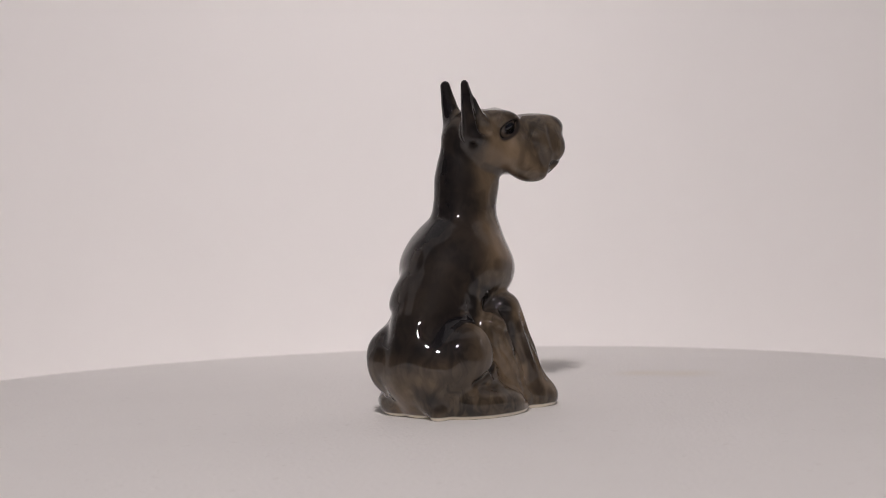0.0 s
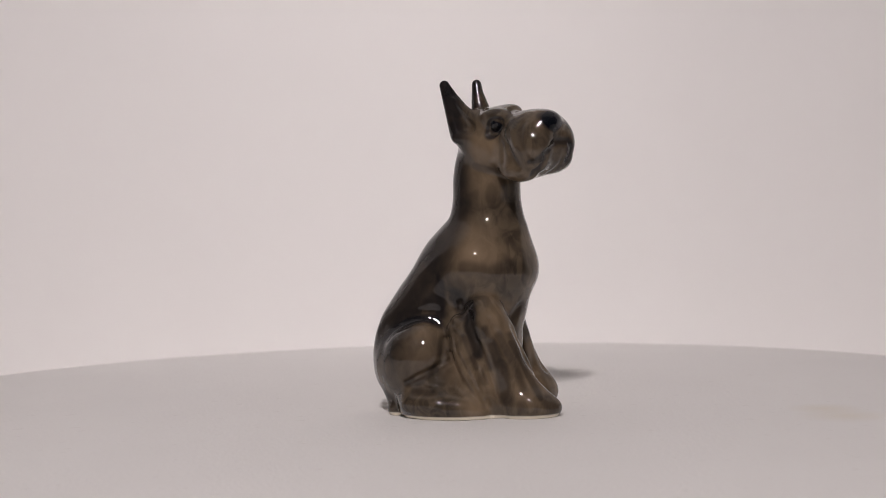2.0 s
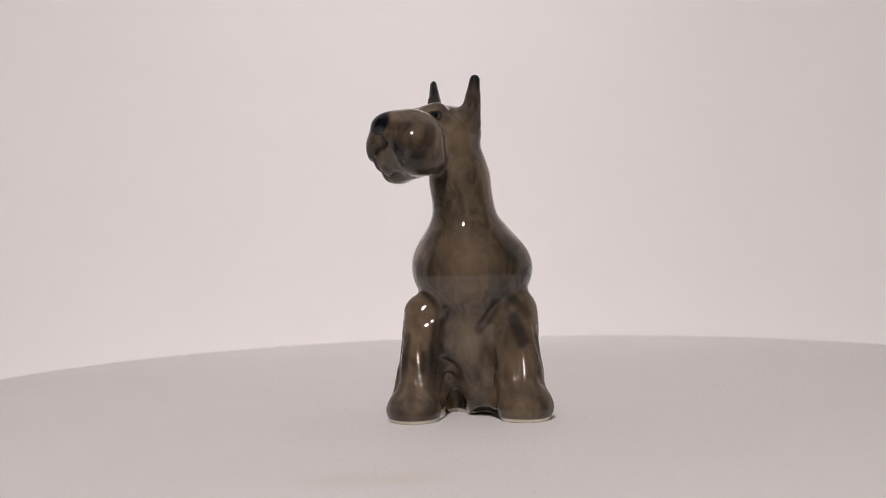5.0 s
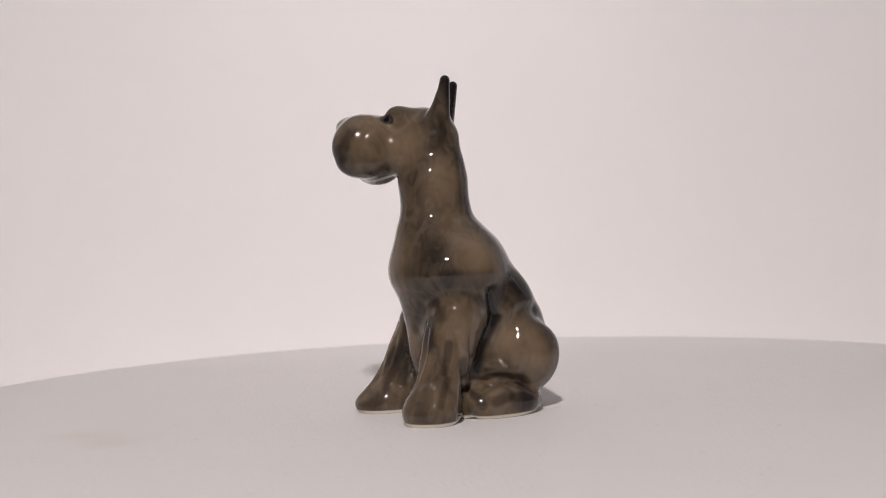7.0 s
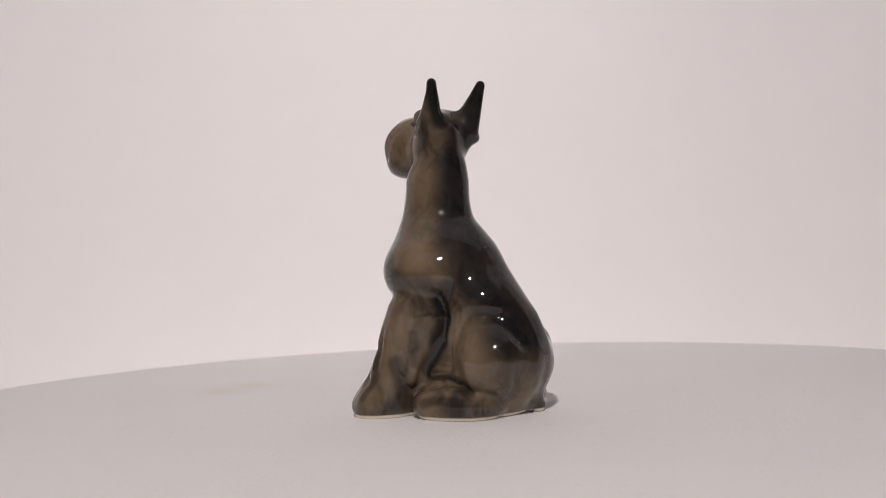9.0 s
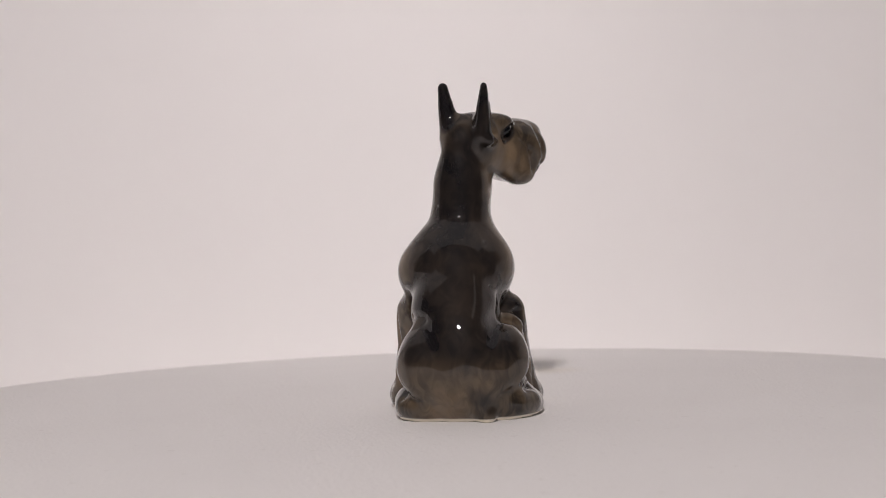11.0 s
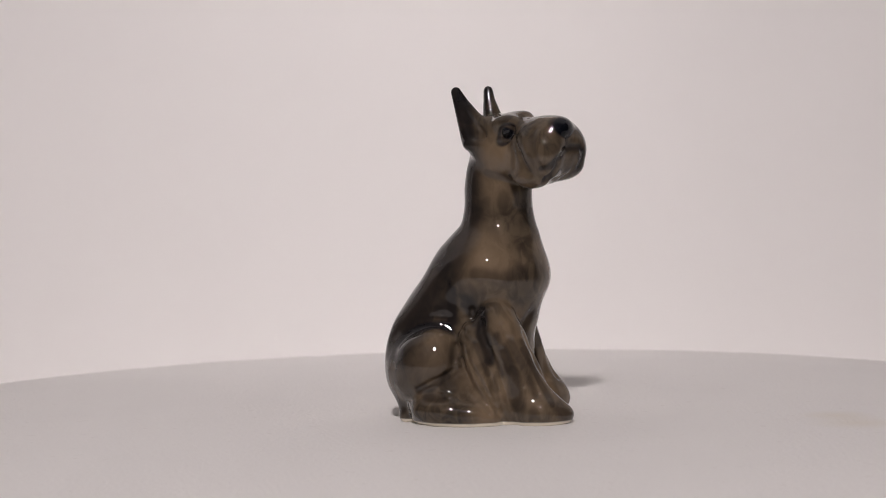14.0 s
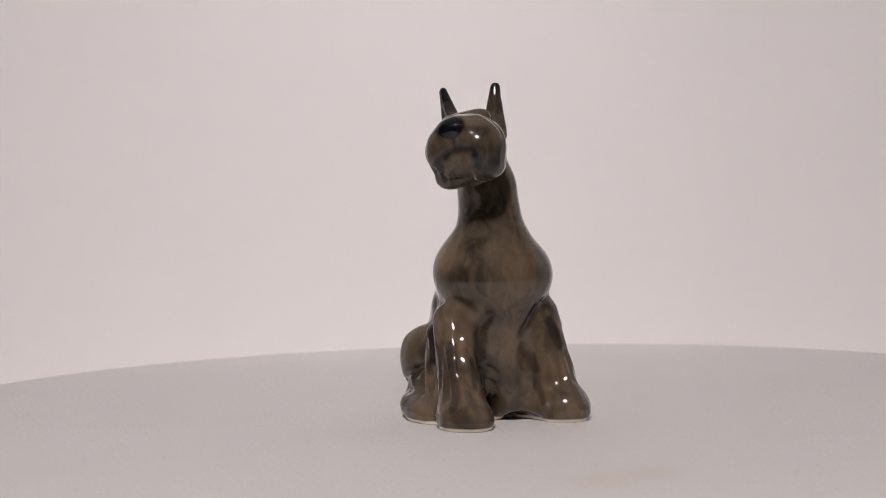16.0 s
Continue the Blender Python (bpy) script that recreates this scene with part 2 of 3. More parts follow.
# The figurine, in centimetres: x towards its chest, y to its left side, z up. Rounded volumes run into one another.
class Clay:
    def __init__(self, lo, hi, step):
        self.lo, self.step = np.array(lo, np.float32), step
        axes = [np.arange(a, b, step, dtype=np.float32) for a, b in zip(lo, hi)]
        self.p = np.meshgrid(*axes, indexing="ij")
        self.d = np.full(self.p[0].shape, 9.0, np.float32)

    def local(self, c, turn=None):
        q = [self.p[i] - np.float32(c[i]) for i in range(3)]
        if turn is None:
            return q
        m = turn.to_3x3().inverted()
        return [np.float32(m[i][0]) * q[0] + np.float32(m[i][1]) * q[1] + np.float32(m[i][2]) * q[2] for i in range(3)]

    def egg(self, c, r, turn=None):
        q = self.local(c, turn)
        k0 = np.sqrt(sum((q[i] / np.float32(r[i])) ** 2 for i in range(3)))
        k1 = np.sqrt(sum((q[i] / np.float32(r[i] ** 2)) ** 2 for i in range(3))) + np.float32(1e-6)
        return np.where(k0 < 0.02, np.float32(-min(r)), k0 * (k0 - 1) / k1)

    def limb(self, a, b, ra, rb, squash=(1, 1, 1), turn=None):
        """A tapered rod with round ends; squash divides its thickness along the axes, or along those of turn."""
        s = [np.float32(1 / v) for v in squash]
        along = Vector(b) - Vector(a)
        if turn is not None:
            along = turn.to_3x3().inverted() @ along
        ab = [along[i] * s[i] for i in range(3)]
        n = sum(v * v for v in ab)
        q = [v * s[i] for i, v in enumerate(self.local(a, turn))]
        h = np.clip(sum(q[i] * np.float32(ab[i]) for i in range(3)) / np.float32(n), 0, 1)
        dist = np.sqrt(sum((q[i] - h * np.float32(ab[i])) ** 2 for i in range(3)))
        return (dist - (np.float32(ra) + h * np.float32(rb - ra))) * np.float32(min(squash))

    def block(self, c, half, rnd, turn=None):
        q = [np.abs(v) - np.float32(h - rnd) for v, h in zip(self.local(c, turn), half)]
        out = np.sqrt(sum(np.maximum(v, 0) ** 2 for v in q))
        return out + np.minimum(np.maximum(np.maximum(q[0], q[1]), q[2]), 0) - np.float32(rnd)

    def add(self, e, k):
        h = np.maximum(k - np.abs(self.d - e), 0) / np.float32(k)
        self.d = np.minimum(self.d, e) - h * h * np.float32(k * 0.25)

    def cut(self, e, k):
        h = np.maximum(k - np.abs(self.d + e), 0) / np.float32(k)
        self.d = np.maximum(self.d, -e) + h * h * np.float32(k * 0.25)

    def plane(self, view):
        """Across, up and towards the viewer, for the flanks, the chest and the sides and front of the head."""
        if view.startswith("head"):
            q = self.local(HEAD.translation, HEAD)
            return {"head_right": (q[0], q[2], -q[1]), "head_left": (q[0], q[2], q[1]), "head_front": (q[1], q[2], q[0] - 2.0)}[view]
        x, y, z = self.p
        return {"right": (x, z, -y), "left": (x, z, y - 0.4), "front": (y, z, x - 0.6), "back": (y, z, -0.3 - x)}[view]

    def etch(self, view, points, r, depth):
        """A rounded furrow (or, with depth below 0, a ridge) along points on one side of the figure."""
        u, v, near = self.plane(view)
        best = None
        for a, b in zip(points, points[1:]):
            du, dv = b[0] - a[0], b[1] - a[1]
            h = np.clip(((u - a[0]) * du + (v - a[1]) * dv) / np.float32(du * du + dv * dv), 0, 1)
            e = (u - a[0] - h * du) ** 2 + (v - a[1] - h * dv) ** 2
            best = e if best is None else np.minimum(best, e)
        self.d = self.d + np.float32(depth) * np.exp(-best / np.float32(r * r)) * np.clip(near / 0.25, 0, 1)

    def skin(self):
        """The surface d = 0 as vertices and quads: one vertex in each cell that the surface crosses."""
        d, s = self.d, self.d < 0
        n = d.shape
        total, count = np.zeros((n[0] - 1, n[1] - 1, n[2] - 1, 3), np.float32), np.zeros((n[0] - 1, n[1] - 1, n[2] - 1), np.float32)
        quads = []
        crossings = []
        for ax in range(3):
            lo = [slice(None)] * 3
            hi = [slice(None)] * 3
            lo[ax], hi[ax] = slice(0, -1), slice(1, None)
            idx = np.argwhere(s[tuple(lo)] != s[tuple(hi)])
            up = idx.copy()
            up[:, ax] += 1
            d0, d1 = d[tuple(idx.T)], d[tuple(up.T)]
            place = idx.astype(np.float32)
            place[:, ax] += d0 / (d0 - d1)
            crossings.append((ax, idx, place, d0 < 0))
            u, v = (ax + 1) % 3, (ax + 2) % 3
            for du in (0, 1):
                for dv in (0, 1):
                    cell = idx.copy()
                    cell[:, u] -= du
                    cell[:, v] -= dv
                    ok = ((cell >= 0) & (cell < np.array(count.shape))).all(1)
                    np.add.at(total, tuple(cell[ok].T), place[ok])
                    np.add.at(count, tuple(cell[ok].T), 1)
        used = count > 0
        number = np.full(count.shape, -1, np.int64)
        number[used] = np.arange(used.sum())
        verts = total[used] / count[used][:, None] * self.step + self.lo
        for ax, idx, place, inside in crossings:
            u, v = (ax + 1) % 3, (ax + 2) % 3
            ring = []
            for du, dv in ((1, 1), (0, 1), (0, 0), (1, 0)):
                cell = idx.copy()
                cell[:, u] -= du
                cell[:, v] -= dv
                ring.append(number[tuple(np.clip(cell, 0, np.array(count.shape) - 1).T)])
            q = np.stack(ring, 1)
            q[~inside] = q[~inside][:, ::-1]
            quads.append(q[(q >= 0).all(1)])
        return verts, np.concatenate(quads)


HEAD = pose(0.87, -0.22, 8.2, 0, 0, -40) @ pose(0, 0, 0, 11, 0, 0)


def on_head(x, y, z):
    return tuple(HEAD @ Vector((x, y, z)))


def shape_figurine():
    c = Clay((-3.0, -2.75, -0.12), (3.9, 2.85, 10.35), 0.038)
    # trunk
    c.add(c.limb((-0.95, 0.36, 2.25), (0.3, 0.3, 4.2), 1.57, 1.44, (1, 0.86, 1)), 0.3)
    c.add(c.egg((0.74, 0.35, 4.3), (1.76, 1.79, 1.37)), 0.4)
    c.add(c.egg((0.45, -0.75, 4.6), (0.6, 0.45, 0.65)), 0.5)
    c.add(c.egg((0.45, 1.02, 4.85), (0.6, 0.45, 0.65)), 0.5)
    c.add(c.egg((-0.78, 0.85, 3.0), (1.0, 0.82, 1.2)), 0.4)
    gaze = pose(0, 0, 0, 0, 0, -40)
    c.add(c.limb((1.02, 0.06, 6.75), (1.04, 0.12, 5.6), 0.93, 1.08, (1, 0.87, 1)), 0.7)
    c.add(c.limb((0.94, -0.12, 8.1), (1.02, -0.03, 7.1), 0.85, 0.93, (1, 0.74, 1), gaze), 0.45)
    c.add(c.limb((0.82, 0.16, 6.2), (0.78, 0.04, 7.3), 0.79, 0.62, (1, 0.92, 1)), 0.35)
    c.add(c.egg((1.05, 0.32, 3.35), (1.08, 1.15, 1.25)), 0.3)
    c.add(c.egg((-1.2, 0.27, 1.5), (1.42, 1.6, 1.42)), 0.35)
    c.add(c.egg((-0.85, 0.2, 0.4), (1.12, 1.4, 0.7)), 0.3)
    c.add(c.egg((0.3, 0.1, 1.5), (1.3, 1.2, 1.7)), 0.35)
    c.add(c.egg((-1.3, 0.2, 1.6), (1.22, 1.88, 1.2)), 0.4)
    # hind legs
    c.add(c.egg((-1.2, -0.88, 1.8), (0.98, 0.85, 1.02)), 0.22)
    c.add(c.egg((-1.35, 1.34, 1.72), (1.07, 0.82, 1.08)), 0.22)
    c.add(c.egg((-0.40, -1.50, 0.33), (1.35, 0.62, 0.55), pose(0, 0, 0, 0, 6, -8)), 0.35)
    c.add(c.egg((-0.5, -1.12, 1.1), (0.6, 0.38, 0.6)), 0.4)
    c.add(c.egg((-1.2, -0.9, 0.45), (0.72, 0.6, 0.6)), 0.3)
    c.add(c.egg((-0.32, 1.76, 0.4), (1.32, 0.62, 0.58), pose(0, 0, 0, 0, 0, 5)), 0.16)
    c.add(c.egg((-1.2, 1.35, 0.42), (0.55, 0.55, 0.5)), 0.2)
    c.add(c.limb((-0.55, 1.42, 1.3), (0.4, 1.42, 1.34), 0.36, 0.32), 0.25)
    c.add(c.limb((-1.85, 0.02, 0.85), (-1.98, -0.4, 0.2), 0.32, 0.27), 0.3)
    # forelegs with their feathering
    c.add(c.limb((0.22, -1.08, 2.5), (0.66, -1.32, 0.4), 0.6, 0.66), 0.2)
    c.add(c.limb((0.25, 1.05, 2.6), (0.8, 1.2, 0.4), 0.5, 0.55), 0.2)
    c.add(c.limb((0.78, -1.12, 3.0), (1.76, -1.42, 0.5), 0.6, 0.67), 0.22)
    c.add(c.egg((0.62, 1.42, 3.15), (0.72, 0.52, 0.95)), 0.2)
    c.add(c.limb((1.12, 1.45, 3.0), (2.1, 1.76, 0.5), 0.8, 0.66), 0.26)
    c.add(c.limb((0.9, 1.42, 2.4), (1.6, 1.6, 0.5), 0.55, 0.5), 0.2)
    c.add(c.egg((2.06, -1.43, 0.25), (0.88, 0.74, 0.47)), 0.5)
    c.add(c.egg((2.22, 1.82, 0.32), (0.8, 0.72, 0.56)), 0.5)
    c.add(c.egg((0.95, 0.3, 2.3), (0.95, 1.25, 1.5)), 0.3)
    c.add(c.limb((1.25, 0.95, 2.6), (1.6, 1.15, 0.3), 0.5, 0.42), 0.3)
    c.add(c.limb((1.0, 0.3, 2.2), (1.2, 0.55, 0.6), 0.7, 0.55), 0.3)
    c.add(c.limb((1.0, -0.85, 2.5), (1.35, -0.95, 0.2), 0.5, 0.5), 0.3)
    c.cut(c.egg((1.75, -0.2, 0.0), (1.4, 0.36, 0.85)), 0.1)
    c.cut(c.egg((1.9, 0.55, -0.1), (0.9, 0.6, 0.42)), 0.1)
    # furrows of the flanks
    c.etch("right", [(-2.22, 2.57), (-1.79, 2.88), (-1.28, 3.05), (-0.86, 3.1)], 0.24, 0.05)
    c.etch("right", [(-0.6, 3.5), (-0.62, 2.95)], 0.26, 0.06)
    c.etch("right", [(0.34, 3.0), (0.29, 2.74), (0.51, 1.9), (0.63, 0.89), (0.82, 0.13)], 0.13, 0.13)
    c.etch("right", [(0.05, 3.3), (0.08, 2.9)], 0.12, 0.05)
    c.etch("right", [(-0.21, 2.76), (-0.08, 1.92), (0.31, 1.15), (0.7, 0.39)], 0.07, 0.06)
    c.etch("right", [(-0.14, 2.43), (0.1, 1.76), (0.38, 1.17), (0.67, 0.65)], 0.08, -0.07)
    c.etch("right", [(-0.48, 2.29), (-0.58, 1.63), (-0.76, 1.38)], 0.12, 0.1)
    c.etch("right", [(-1.59, 1.1), (-1.25, 1.26), (-0.75, 1.49), (-0.33, 1.64)], 0.1, 0.08)
    c.etch("right", [(-1.35, 0.85), (-1.15, 0.9)], 0.14, 0.04)
    c.etch("right", [(-0.98, 0.86), (-0.9, 0.83)], 0.12, 0.05)
    c.etch("right", [(-0.9, 1.05), (-0.5, 0.95)], 0.12, -0.04)
    c.etch("right", [(1.1, 2.41), (1.39, 1.57), (1.45, 0.91)], 0.16, 0.03)
    c.etch("right", [(0.95, 2.2), (1.15, 1.5), (1.2, 0.8)], 0.12, 0.03)
    for strand in ([(-0.1, 2.5), (0.2, 1.5), (0.75, 0.5)], [(0.12, 2.4), (0.45, 1.5), (0.92, 0.7)], [(-0.3, 1.9), (0.0, 1.2), (0.5, 0.45)],
                   [(0.9, 2.9), (1.25, 2.0), (1.5, 1.2)], [(1.15, 2.5), (1.62, 1.6), (1.9, 0.9)], [(0.55, 2.2), (0.8, 1.4), (1.05, 0.6)]):
        c.etch("right", strand, 0.09, 0.06)
    for strand in ([(1.0, 3.0), (1.05, 2.2), (0.95, 1.4)], [(1.75, 2.6), (1.9, 1.7), (1.85, 0.9)], [(-0.35, 2.6), (-0.2, 2.0), (-0.3, 1.5)]):
        c.etch("left", strand, 0.1, 0.06)
    for strand in ([(-1.35, 2.6), (-1.5, 1.8), (-1.35, 1.0)], [(-1.15, 2.2), (-1.1, 1.4)], [(1.5, 2.6), (1.65, 1.8), (1.6, 1.0)], [(1.9, 2.0), (1.95, 1.2)]):
        c.etch("front", strand, 0.11, 0.06)
    c.etch("left", [(0.1, 3.6), (0.04, 3.3), (-0.1, 2.96), (0.12, 2.3), (0.47, 1.57), (0.73, 0.99)], 0.2, 0.15)
    c.etch("left", [(-1.62, 3.0), (-1.38, 3.07), (-0.97, 3.04), (-0.62, 2.64), (-0.5, 2.0), (-0.6, 1.5)], 0.18, 0.08)
    c.etch("left", [(0.98, 0.89), (0.48, 1.07), (-0.18, 1.16), (-0.83, 1.01), (-1.15, 0.67)], 0.11, 0.08)
    c.etch("left", [(1.52, 2.53), (1.38, 1.53), (1.15, 0.86)], 0.12, 0.08)
    c.etch("left", [(2.1, 2.04), (2.29, 1.06)], 0.12, 0.05)
    c.etch("left", [(1.17, 0.89), (1.08, 0.15)], 0.1, 0.1)
    c.etch("left", [(-0.28, 0.85), (-0.33, 0.4)], 0.14, 0.02)
    c.etch("back", [(1.3, 2.9), (1.1, 2.45)], 0.36, 0.07)
    c.etch("back", [(-0.82, 2.9), (-0.62, 2.45)], 0.36, 0.07)
    c.etch("front", [(-0.45, 3.2), (-0.75, 2.6), (-0.8, 1.8)], 0.12, 0.05)
    c.etch("front", [(1.0, 3.3), (0.55, 2.7)], 0.13, 0.06)
    # head
    e = c.egg(on_head(0.26, 0.0, 0.05), (0.8, 0.8, 0.88), HEAD)
    trunk = c.d
    c.d = e
    c.add(c.limb(on_head(0.3, 0, -0.3), on_head(1.6, 0, -0.36), 0.8, 0.72), 0.3)
    muzzle = HEAD @ pose(0, 0, 0, 0, -7, -3)
    c.add(c.block(on_head(2.0, 0.02, -0.25), (0.88, 1.04, 0.97), 0.8, muzzle), 0.3)
    c.add(c.limb(on_head(0.9, 0.0, 0.3), on_head(2.2, -0.03, 0.33), 0.4, 0.36), 0.25)
    c.add(c.egg(on_head(2.24, -0.6, -0.2), (0.66, 0.5, 0.62), HEAD), 0.25)
    for side in (-1, 1):
        c.add(c.egg(on_head(1.0, side * 0.47, 0.685 - 0.01 * side), (0.36 - 0.05 * (side + 1), 0.26, 0.2), HEAD), 0.4)
    c.add(c.egg(on_head(0.86, 0.0, 0.6), (0.38, 0.46, 0.26), HEAD), 0.35)
    c.add(c.egg(on_head(2.15, 0.46, -0.25), (0.76, 0.69, 0.66), HEAD), 0.25)
    c.add(c.egg(on_head(2.62, -0.12, 0.4), (0.36, 0.46, 0.3), HEAD), 0.3)
    # ears
    c.add(c.limb((0.36, -0.64, 8.45), (-0.18, -0.72, 9.77), 0.46, 0.155, (1, 0.72, 1)), 0.32)
    c.add(c.limb((0.9, 0.32, 8.4), (0.8, 0.52, 9.86), 0.36, 0.165, (0.9, 0.95, 1)), 0.4)
    c.add(c.limb((1.2, 0.40, 8.6), (0.9, 0.47, 9.35), 0.25, 0.12), 0.22)
    c.add(c.limb((0.6, -0.72, 8.55), (0.14, -0.76, 9.25), 0.3, 0.14), 0.14)
    c.add(c.egg(on_head(1.5, -0.56, -0.55), (0.55, 0.3, 0.44), HEAD), 0.3)
    c.add(c.egg(on_head(1.8, -0.66, -0.86), (0.62, 0.42, 0.38), HEAD), 0.2)
    c.add(c.egg(on_head(2.0, 0.58, -0.82), (0.7, 0.40, 0.38), HEAD), 0.2)
    c.cut(c.limb((0.42, -1.06, 8.5), (-0.06, -1.0, 9.4), 0.27, 0.12), 0.08)
    c.add(c.limb((0.12, -0.85, 8.2), (0.5, -0.88, 8.18), 0.11, 0.11), 0.2)
    c.cut(c.limb((1.42, 0.72, 8.6), (1.08, 0.8, 9.3), 0.17, 0.08), 0.12)
    head = c.d
    c.d = trunk
    c.add(head, 0.2)
    # furrows of the face
    for side, k in (("head_right", 1.25), ("head_left", 0.4)):
        c.etch(side, [(1.52, 0.25), (1.78, -0.1)], 0.08, 0.045 * k)
        c.etch(side, [(1.5, -0.1), (1.5, -0.3), (1.44, -0.61)], 0.1, 0.03 * k)
        c.etch(side, [(1.8, -0.15), (2.05, -0.75)], 0.1, 0.045 * k)
        c.etch(side, [(1.95, 0.3), (2.15, -0.15), (2.3, -0.3)], 0.1, -0.04 * k)
        c.etch(side, [(2.24, 0.44), (2.3, -0.12), (2.4, -0.55), (2.3, -0.95)], 0.11, 0.05 * k)
        up = 0.4 if k > 1.0 else 0.5
        c.etch(side, [(0.92, up - 0.12), (1.2, up + 0.14)], 0.24, 0.03 * k)
        c.etch(side, [(1.02, up), (1.1, up + 0.06)], 0.12, -0.045 * k)
    rim = [(1.06 + 0.3 * math.cos(a) * 0.74 - 0.17 * math.sin(a) * 0.67, 0.4 + 0.3 * math.cos(a) * 0.67 + 0.17 * math.sin(a) * 0.74) for a in np.linspace(0, 2 * math.pi, 17).tolist()]
    c.etch("head_right", rim, 0.05, 0.045)
    c.etch("head_front", [(-0.86, -0.6), (-0.7, -0.42), (-0.37, -0.25), (-0.04, -0.2), (0.34, -0.27), (0.45, -0.5), (0.36, -0.8)], 0.11, 0.06)
    c.etch("head_front", [(-0.62, -0.51), (-0.74, -1.05)], 0.08, 0.07)
    c.etch("head_front", [(0.18, -0.53), (0.09, -1.07)], 0.08, 0.04)
    c.etch("head_front", [(-0.2, -1.0), (-0.2, -0.6)], 0.33, 0.13)
    c.etch("head_front", [(-0.15, 0.1), (-0.12, -0.2)], 0.06, 0.05)
    c.d = np.maximum(c.d, -c.p[2])
    return c


def smooth_step(a, b, v):
    t = np.clip((v - a) / (b - a), 0, 1)
    return t * t * (3 - 2 * t)


def seg_dist(v, a, b):
    a, b = np.array(a), np.array(b)
    h = np.clip(((v - a) @ (b - a)) / ((b - a) @ (b - a)), 0, 1)
    return np.linalg.norm(v - a - h[:, None] * (b - a), axis=1)


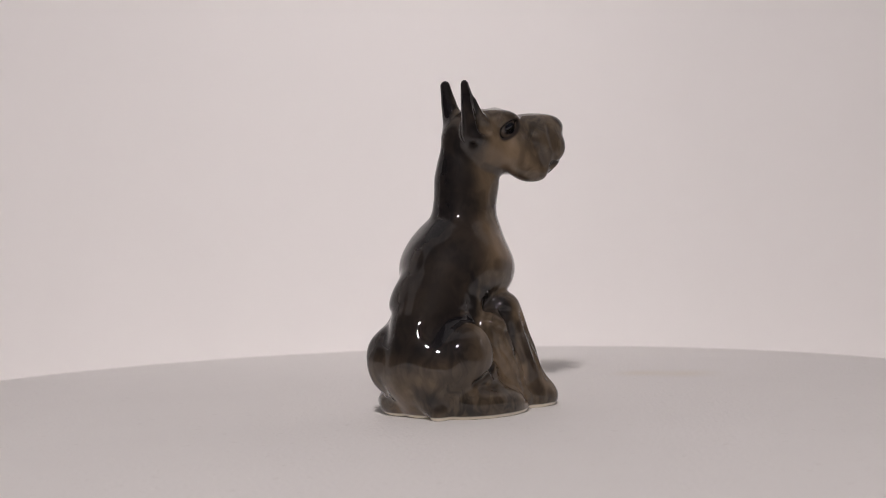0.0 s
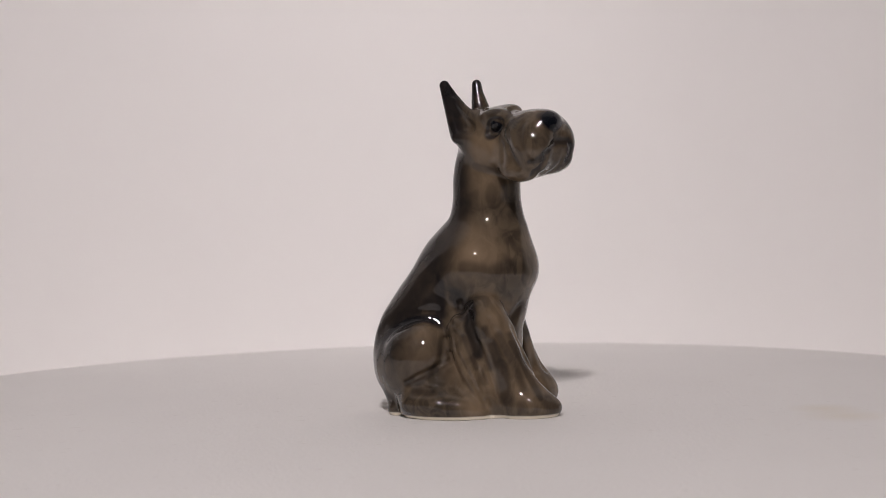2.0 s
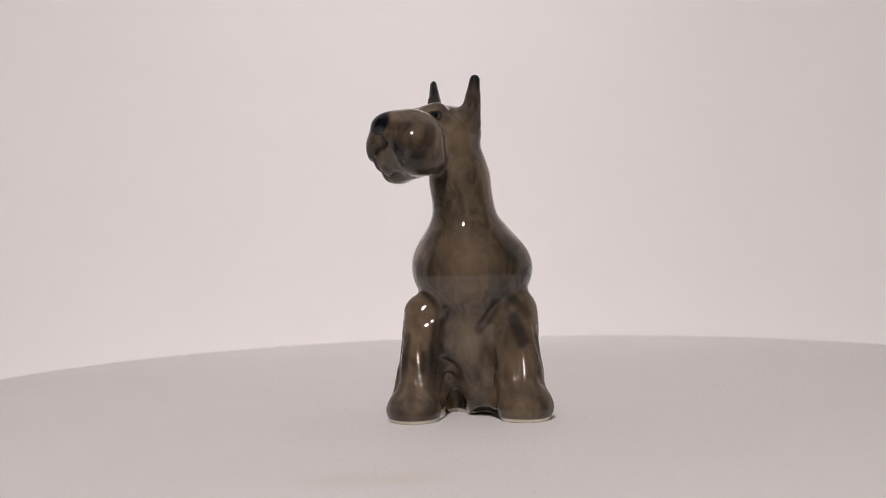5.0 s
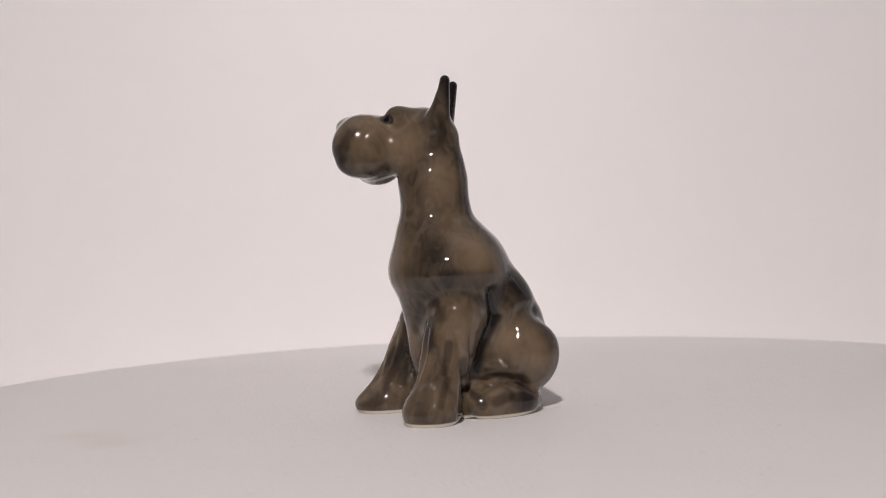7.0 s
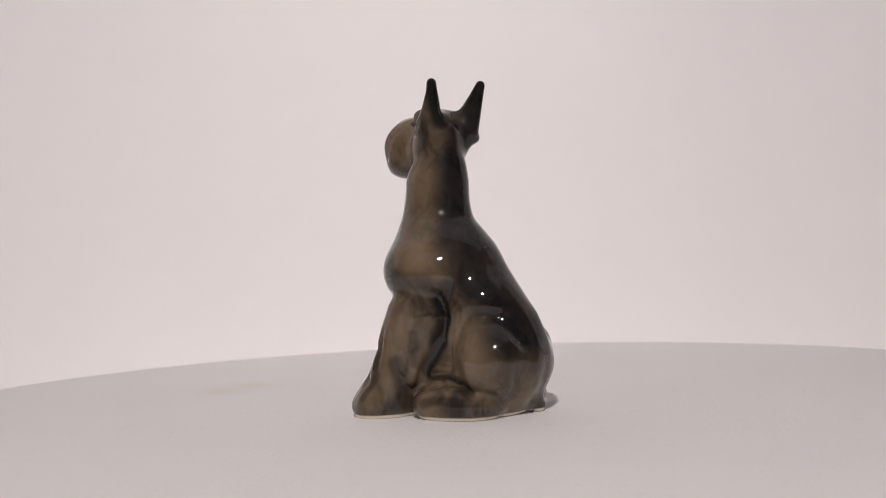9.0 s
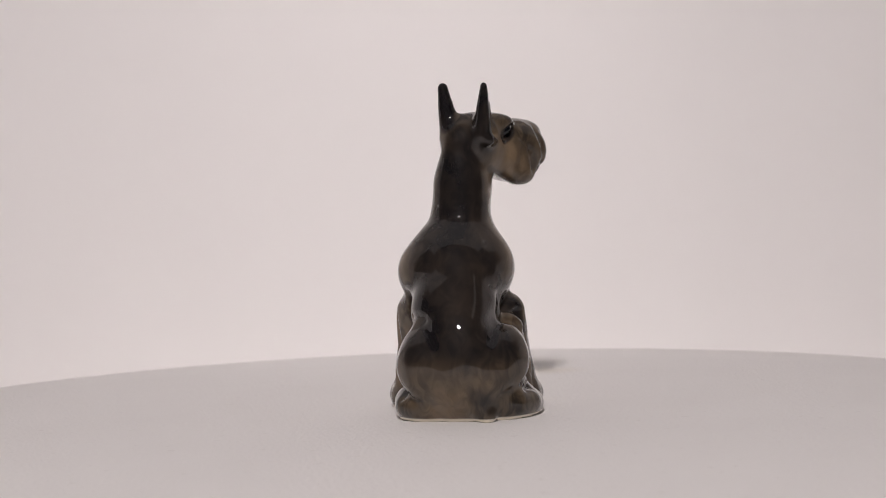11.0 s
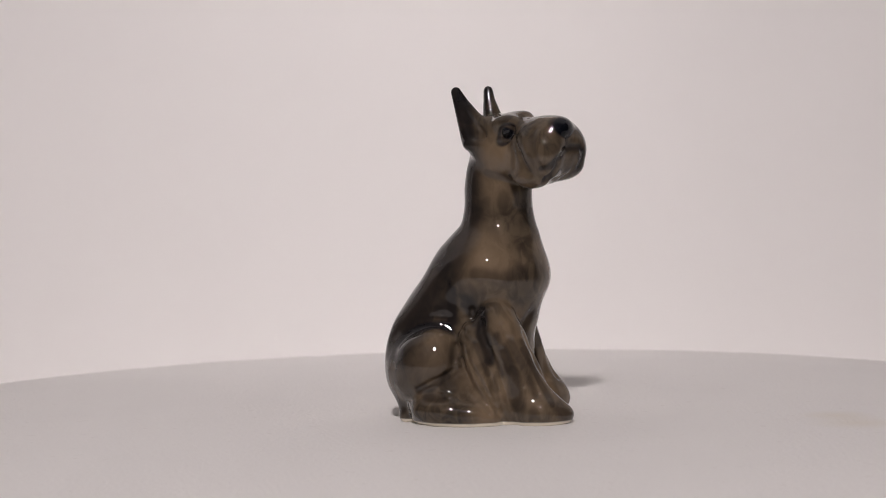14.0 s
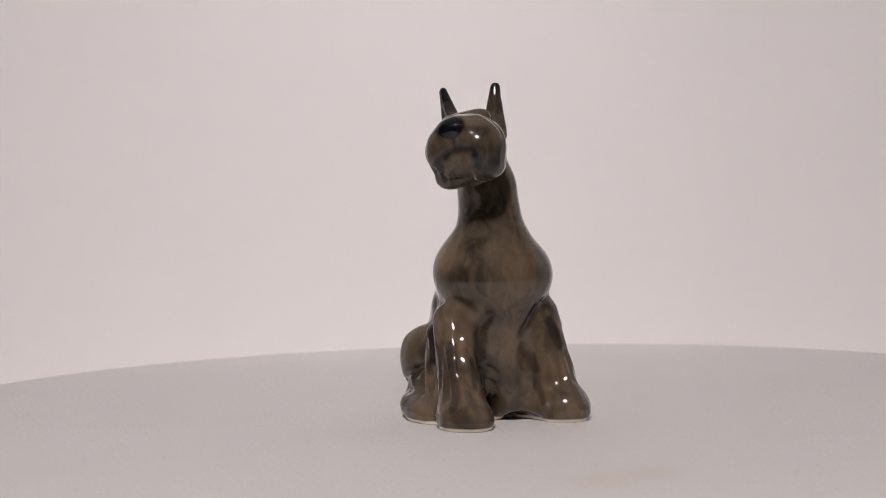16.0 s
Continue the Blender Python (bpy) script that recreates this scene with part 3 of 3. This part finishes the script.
def figurine():
    verts, quads = shape_figurine().skin()
    lean = np.stack([verts[:, 0] - 0.0114 * verts[:, 2], verts[:, 1] + 0.0034 * verts[:, 2], 1.007 * verts[:, 2]], 1)
    me = bpy.data.meshes.new("dog_figurine")
    me.from_pydata((lean * 0.01).tolist(), [], quads.tolist())
    me.materials.append(GLAZE)
    me.shade_smooth()
    # hand-modelled unevenness, strongest in the coat of the legs
    normals = np.zeros(len(verts) * 3, np.float32)
    me.vertices.foreach_get("normal", normals)
    strength = 0.011 - 0.0105 * smooth_step(5.5, 7.2, verts[:, 2]) + 0.045 * smooth_step(3.4, 2.2, verts[:, 2]) * smooth_step(0.05, 0.4, verts[:, 2])
    bumps = np.array([noise.noise((a * 1.9, b * 1.9, c * 0.95)) + 0.06 * noise.noise((a * 4.1 + 7, b * 4.1, c * 2.2)) for a, b, c in verts.tolist()])
    lean = lean + normals.reshape(-1, 3) * (strength * bumps)[:, None]
    me.vertices.foreach_set("co", (lean * 0.01).astype(np.float32).ravel())
    me.update()
    x, y, z = verts.T
    # paint layers, with some reflection and lit tone painted in
    hx, hy, hz = (np.array(HEAD.to_3x3().inverted()) @ (verts - np.array(HEAD.translation)).T)
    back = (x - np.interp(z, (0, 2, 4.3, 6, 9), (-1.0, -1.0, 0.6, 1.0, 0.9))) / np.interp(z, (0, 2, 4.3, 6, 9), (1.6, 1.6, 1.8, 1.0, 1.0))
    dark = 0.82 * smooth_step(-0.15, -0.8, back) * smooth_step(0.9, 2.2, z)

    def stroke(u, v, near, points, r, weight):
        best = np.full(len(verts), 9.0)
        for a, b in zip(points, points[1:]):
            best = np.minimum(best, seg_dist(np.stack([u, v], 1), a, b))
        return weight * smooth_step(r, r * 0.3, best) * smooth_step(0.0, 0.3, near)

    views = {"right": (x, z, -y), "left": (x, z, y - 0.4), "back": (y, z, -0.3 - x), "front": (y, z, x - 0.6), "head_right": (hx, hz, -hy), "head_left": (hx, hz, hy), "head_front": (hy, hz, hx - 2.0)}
    # The broad thigh stroke and the chest bands paint in the dark room's reflection.
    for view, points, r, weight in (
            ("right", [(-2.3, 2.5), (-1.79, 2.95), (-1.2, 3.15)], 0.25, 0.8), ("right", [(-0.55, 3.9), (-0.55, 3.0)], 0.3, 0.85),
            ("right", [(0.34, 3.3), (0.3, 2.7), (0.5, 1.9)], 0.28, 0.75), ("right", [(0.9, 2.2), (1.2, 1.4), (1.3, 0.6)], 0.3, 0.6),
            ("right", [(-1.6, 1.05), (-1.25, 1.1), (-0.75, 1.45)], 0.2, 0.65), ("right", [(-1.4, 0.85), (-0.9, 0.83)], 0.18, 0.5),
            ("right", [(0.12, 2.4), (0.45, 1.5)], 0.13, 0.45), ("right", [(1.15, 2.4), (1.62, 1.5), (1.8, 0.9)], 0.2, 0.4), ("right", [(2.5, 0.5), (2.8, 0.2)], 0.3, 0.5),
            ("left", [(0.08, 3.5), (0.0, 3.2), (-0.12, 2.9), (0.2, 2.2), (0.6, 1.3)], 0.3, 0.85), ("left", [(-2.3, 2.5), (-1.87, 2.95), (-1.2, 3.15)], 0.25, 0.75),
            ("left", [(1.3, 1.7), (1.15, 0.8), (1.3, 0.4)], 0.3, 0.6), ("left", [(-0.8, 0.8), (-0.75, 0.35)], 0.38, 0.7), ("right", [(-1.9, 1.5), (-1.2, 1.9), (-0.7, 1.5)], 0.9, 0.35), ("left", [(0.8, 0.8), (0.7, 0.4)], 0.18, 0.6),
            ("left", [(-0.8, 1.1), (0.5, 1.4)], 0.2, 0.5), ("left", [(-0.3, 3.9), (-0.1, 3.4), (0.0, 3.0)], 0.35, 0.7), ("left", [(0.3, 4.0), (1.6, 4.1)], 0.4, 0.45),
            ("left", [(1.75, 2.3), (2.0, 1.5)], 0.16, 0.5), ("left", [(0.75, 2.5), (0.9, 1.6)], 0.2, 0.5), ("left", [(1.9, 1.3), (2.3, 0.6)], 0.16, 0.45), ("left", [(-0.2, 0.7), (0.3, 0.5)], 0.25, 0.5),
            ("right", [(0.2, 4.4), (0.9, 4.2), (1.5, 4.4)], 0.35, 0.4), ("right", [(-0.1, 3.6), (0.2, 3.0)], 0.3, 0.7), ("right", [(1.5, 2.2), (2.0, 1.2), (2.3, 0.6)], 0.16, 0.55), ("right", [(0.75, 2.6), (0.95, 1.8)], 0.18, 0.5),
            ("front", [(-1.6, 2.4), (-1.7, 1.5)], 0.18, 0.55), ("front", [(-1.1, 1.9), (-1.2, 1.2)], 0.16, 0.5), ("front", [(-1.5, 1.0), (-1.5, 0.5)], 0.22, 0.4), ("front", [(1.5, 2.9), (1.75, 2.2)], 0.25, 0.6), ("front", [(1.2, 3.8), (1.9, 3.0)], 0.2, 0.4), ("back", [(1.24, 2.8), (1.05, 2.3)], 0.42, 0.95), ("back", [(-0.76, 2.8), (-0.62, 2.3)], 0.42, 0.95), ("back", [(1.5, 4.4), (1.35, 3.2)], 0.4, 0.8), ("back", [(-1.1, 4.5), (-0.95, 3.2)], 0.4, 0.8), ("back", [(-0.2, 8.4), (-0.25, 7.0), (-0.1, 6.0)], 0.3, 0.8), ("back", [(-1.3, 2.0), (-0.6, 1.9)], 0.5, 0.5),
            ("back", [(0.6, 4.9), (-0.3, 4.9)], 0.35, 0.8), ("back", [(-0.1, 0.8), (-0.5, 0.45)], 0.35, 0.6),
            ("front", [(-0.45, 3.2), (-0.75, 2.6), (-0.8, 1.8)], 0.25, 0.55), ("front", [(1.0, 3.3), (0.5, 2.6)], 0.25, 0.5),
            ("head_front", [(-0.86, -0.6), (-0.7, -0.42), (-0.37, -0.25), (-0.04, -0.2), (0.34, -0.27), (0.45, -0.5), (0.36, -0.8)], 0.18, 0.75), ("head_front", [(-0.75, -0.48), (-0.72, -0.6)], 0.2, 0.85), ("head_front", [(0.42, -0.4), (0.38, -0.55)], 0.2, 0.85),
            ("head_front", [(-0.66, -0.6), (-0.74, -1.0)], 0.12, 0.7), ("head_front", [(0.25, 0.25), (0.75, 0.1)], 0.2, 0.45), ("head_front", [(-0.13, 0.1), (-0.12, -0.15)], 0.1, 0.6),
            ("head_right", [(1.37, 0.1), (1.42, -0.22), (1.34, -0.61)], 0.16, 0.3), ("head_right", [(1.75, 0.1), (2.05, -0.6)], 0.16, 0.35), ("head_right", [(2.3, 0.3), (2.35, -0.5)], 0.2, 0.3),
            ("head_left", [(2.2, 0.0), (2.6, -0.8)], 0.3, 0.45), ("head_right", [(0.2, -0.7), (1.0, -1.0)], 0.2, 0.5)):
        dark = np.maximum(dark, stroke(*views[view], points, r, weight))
    for a, b in (((0.1, -0.72, 9.0), (-0.2, -0.71, 9.9)), ((0.5, 0.48, 8.8), (0.7, 0.55, 10.0))):
        dark = np.maximum(dark, 0.9 * smooth_step(0.5, 0.2, seg_dist(verts, a, b)))
    muzzle = np.sqrt(((hy + 0.17) / (0.42 + 0.25 * np.clip(hz - 0.4, -0.5, 0.3))) ** 2 + ((hz - 0.4) / 0.31) ** 2)
    black = smooth_step(1.15, 0.85, muzzle) * smooth_step(2.45, 2.6, hx)
    lids = np.zeros(len(verts))
    for side in (-1, 1):
        up = 0.38 + (0.1 if side > 0 else 0.0)
        ex, size = (1.06, 1.15) if side < 0 else (1.25, 0.62)
        lean_eye = 0.74 if side < 0 else 0.3
        u, v = hx - ex, hz - up
        along, across = u * math.cos(lean_eye) + v * math.sin(lean_eye), v * math.cos(lean_eye) - u * math.sin(lean_eye)
        q = np.sqrt((along / 0.34) ** 2 + (across / 0.21) ** 2) / size
        near = smooth_step(0.4, 0.5, side * hy)
        lids = np.maximum(lids, smooth_step(1.05, 0.85, q) * near)
        iris = np.hypot(u - 0.03, v - 0.02) / size
        eye = smooth_step(1.2, 0.95, q) * near * np.maximum(0.85 * smooth_step(0.45, 0.85, q), 0.6)
        dark = np.where((q < 1.25) & (near > 0), np.maximum(dark * smooth_step(0.9, 1.25, q), eye), dark)
        black = np.maximum(black, smooth_step(0.19, 0.14, iris) * near)
    tan = np.zeros(len(verts))
    for view, u, v, r, weight in (
            ("right", 0.4, 5.0, 0.9, 0.55), ("right", -1.1, 2.0, 0.7, 0.4), ("right", -0.2, 1.5, 0.5, 0.45), ("right", 1.1, 2.9, 0.5, 0.35), ("head_right", 0.7, -0.4, 0.7, 0.55),
            ("right", 0.9, 7.0, 0.7, 0.3), ("left", 0.6, 4.7, 0.8, 0.55), ("left", -1.3, 1.9, 0.8, 0.5), ("left", -0.5, 2.2, 0.5, 0.6), ("left", 1.3, 2.7, 0.7, 0.45),
            ("left", 1.6, 1.3, 0.5, 0.35), ("left", 1.2, 6.8, 0.8, 0.35), ("head_left", 0.7, -0.2, 0.8, 0.35), ("head_left", 1.9, 0.0, 0.9, 0.25), ("left", 1.0, 5.8, 0.8, 0.2), ("left", 0.6, 8.9, 0.4, 0.3), ("front", 0.2, 4.6, 0.9, 0.4), ("front", 0.4, 2.3, 0.7, 0.45),
            ("front", -1.4, 2.4, 0.6, 0.5), ("front", -1.4, 1.0, 0.6, 0.4), ("front", 1.6, 1.6, 0.7, 0.4), ("left", 1.6, 2.0, 0.6, 0.4), ("front", 1.6, 0.4, 0.5, 0.3), ("right", 0.4, 0.3, 0.5, 0.5), ("left", 0.3, 0.2, 0.5, 0.4), ("back", 0.6, 0.5, 0.6, 0.4), ("back", 0.1, 3.6, 0.9, 0.3), ("back", 0.5, 0.9, 0.6, 0.2), ("front", -1.4, 0.4, 0.5, 0.4), ("left", 2.2, 0.8, 0.5, 0.35)):
        a, b, near = views[view]
        # Extra tan lifts left side, face and chest, painting in the lit side.
        tan = np.maximum(tan, (weight + {"left": 0.12, "head_left": 0.16, "front": 0.08}.get(view, 0.06)) * smooth_step(1.6 * r, 0.0, np.hypot(a - u, (b - v) * 0.85)) * smooth_step(0.0, 0.3, near))
    tan = np.maximum(tan * (1 - lids), 0.3 * lids)
    clay = smooth_step(0.13, 0.08, z)
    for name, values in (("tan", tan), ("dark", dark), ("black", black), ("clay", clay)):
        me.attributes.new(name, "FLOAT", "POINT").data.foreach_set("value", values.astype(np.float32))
    return tagged(new("dog_figurine", me), "glossy grey-brown glazed porcelain figurine of a sitting schnauzer dog", "figurine")


dog = figurine()


def motions():
    """Five turns a minute, clockwise from above; the card lies a little askew on the axis, so it sways."""
    askew = pose(0, 0, 0, math.degrees(-0.008), math.degrees(0.0047), 0)
    rows = [(k * 0.5, pose(0, 0, -0.0007, 0, 0, -90 - 30 * (k * 0.5 - 5)) @ askew) for k in range(33)]
    walk(turntable_thing, rows)
    walk(dog, rows)


motions()
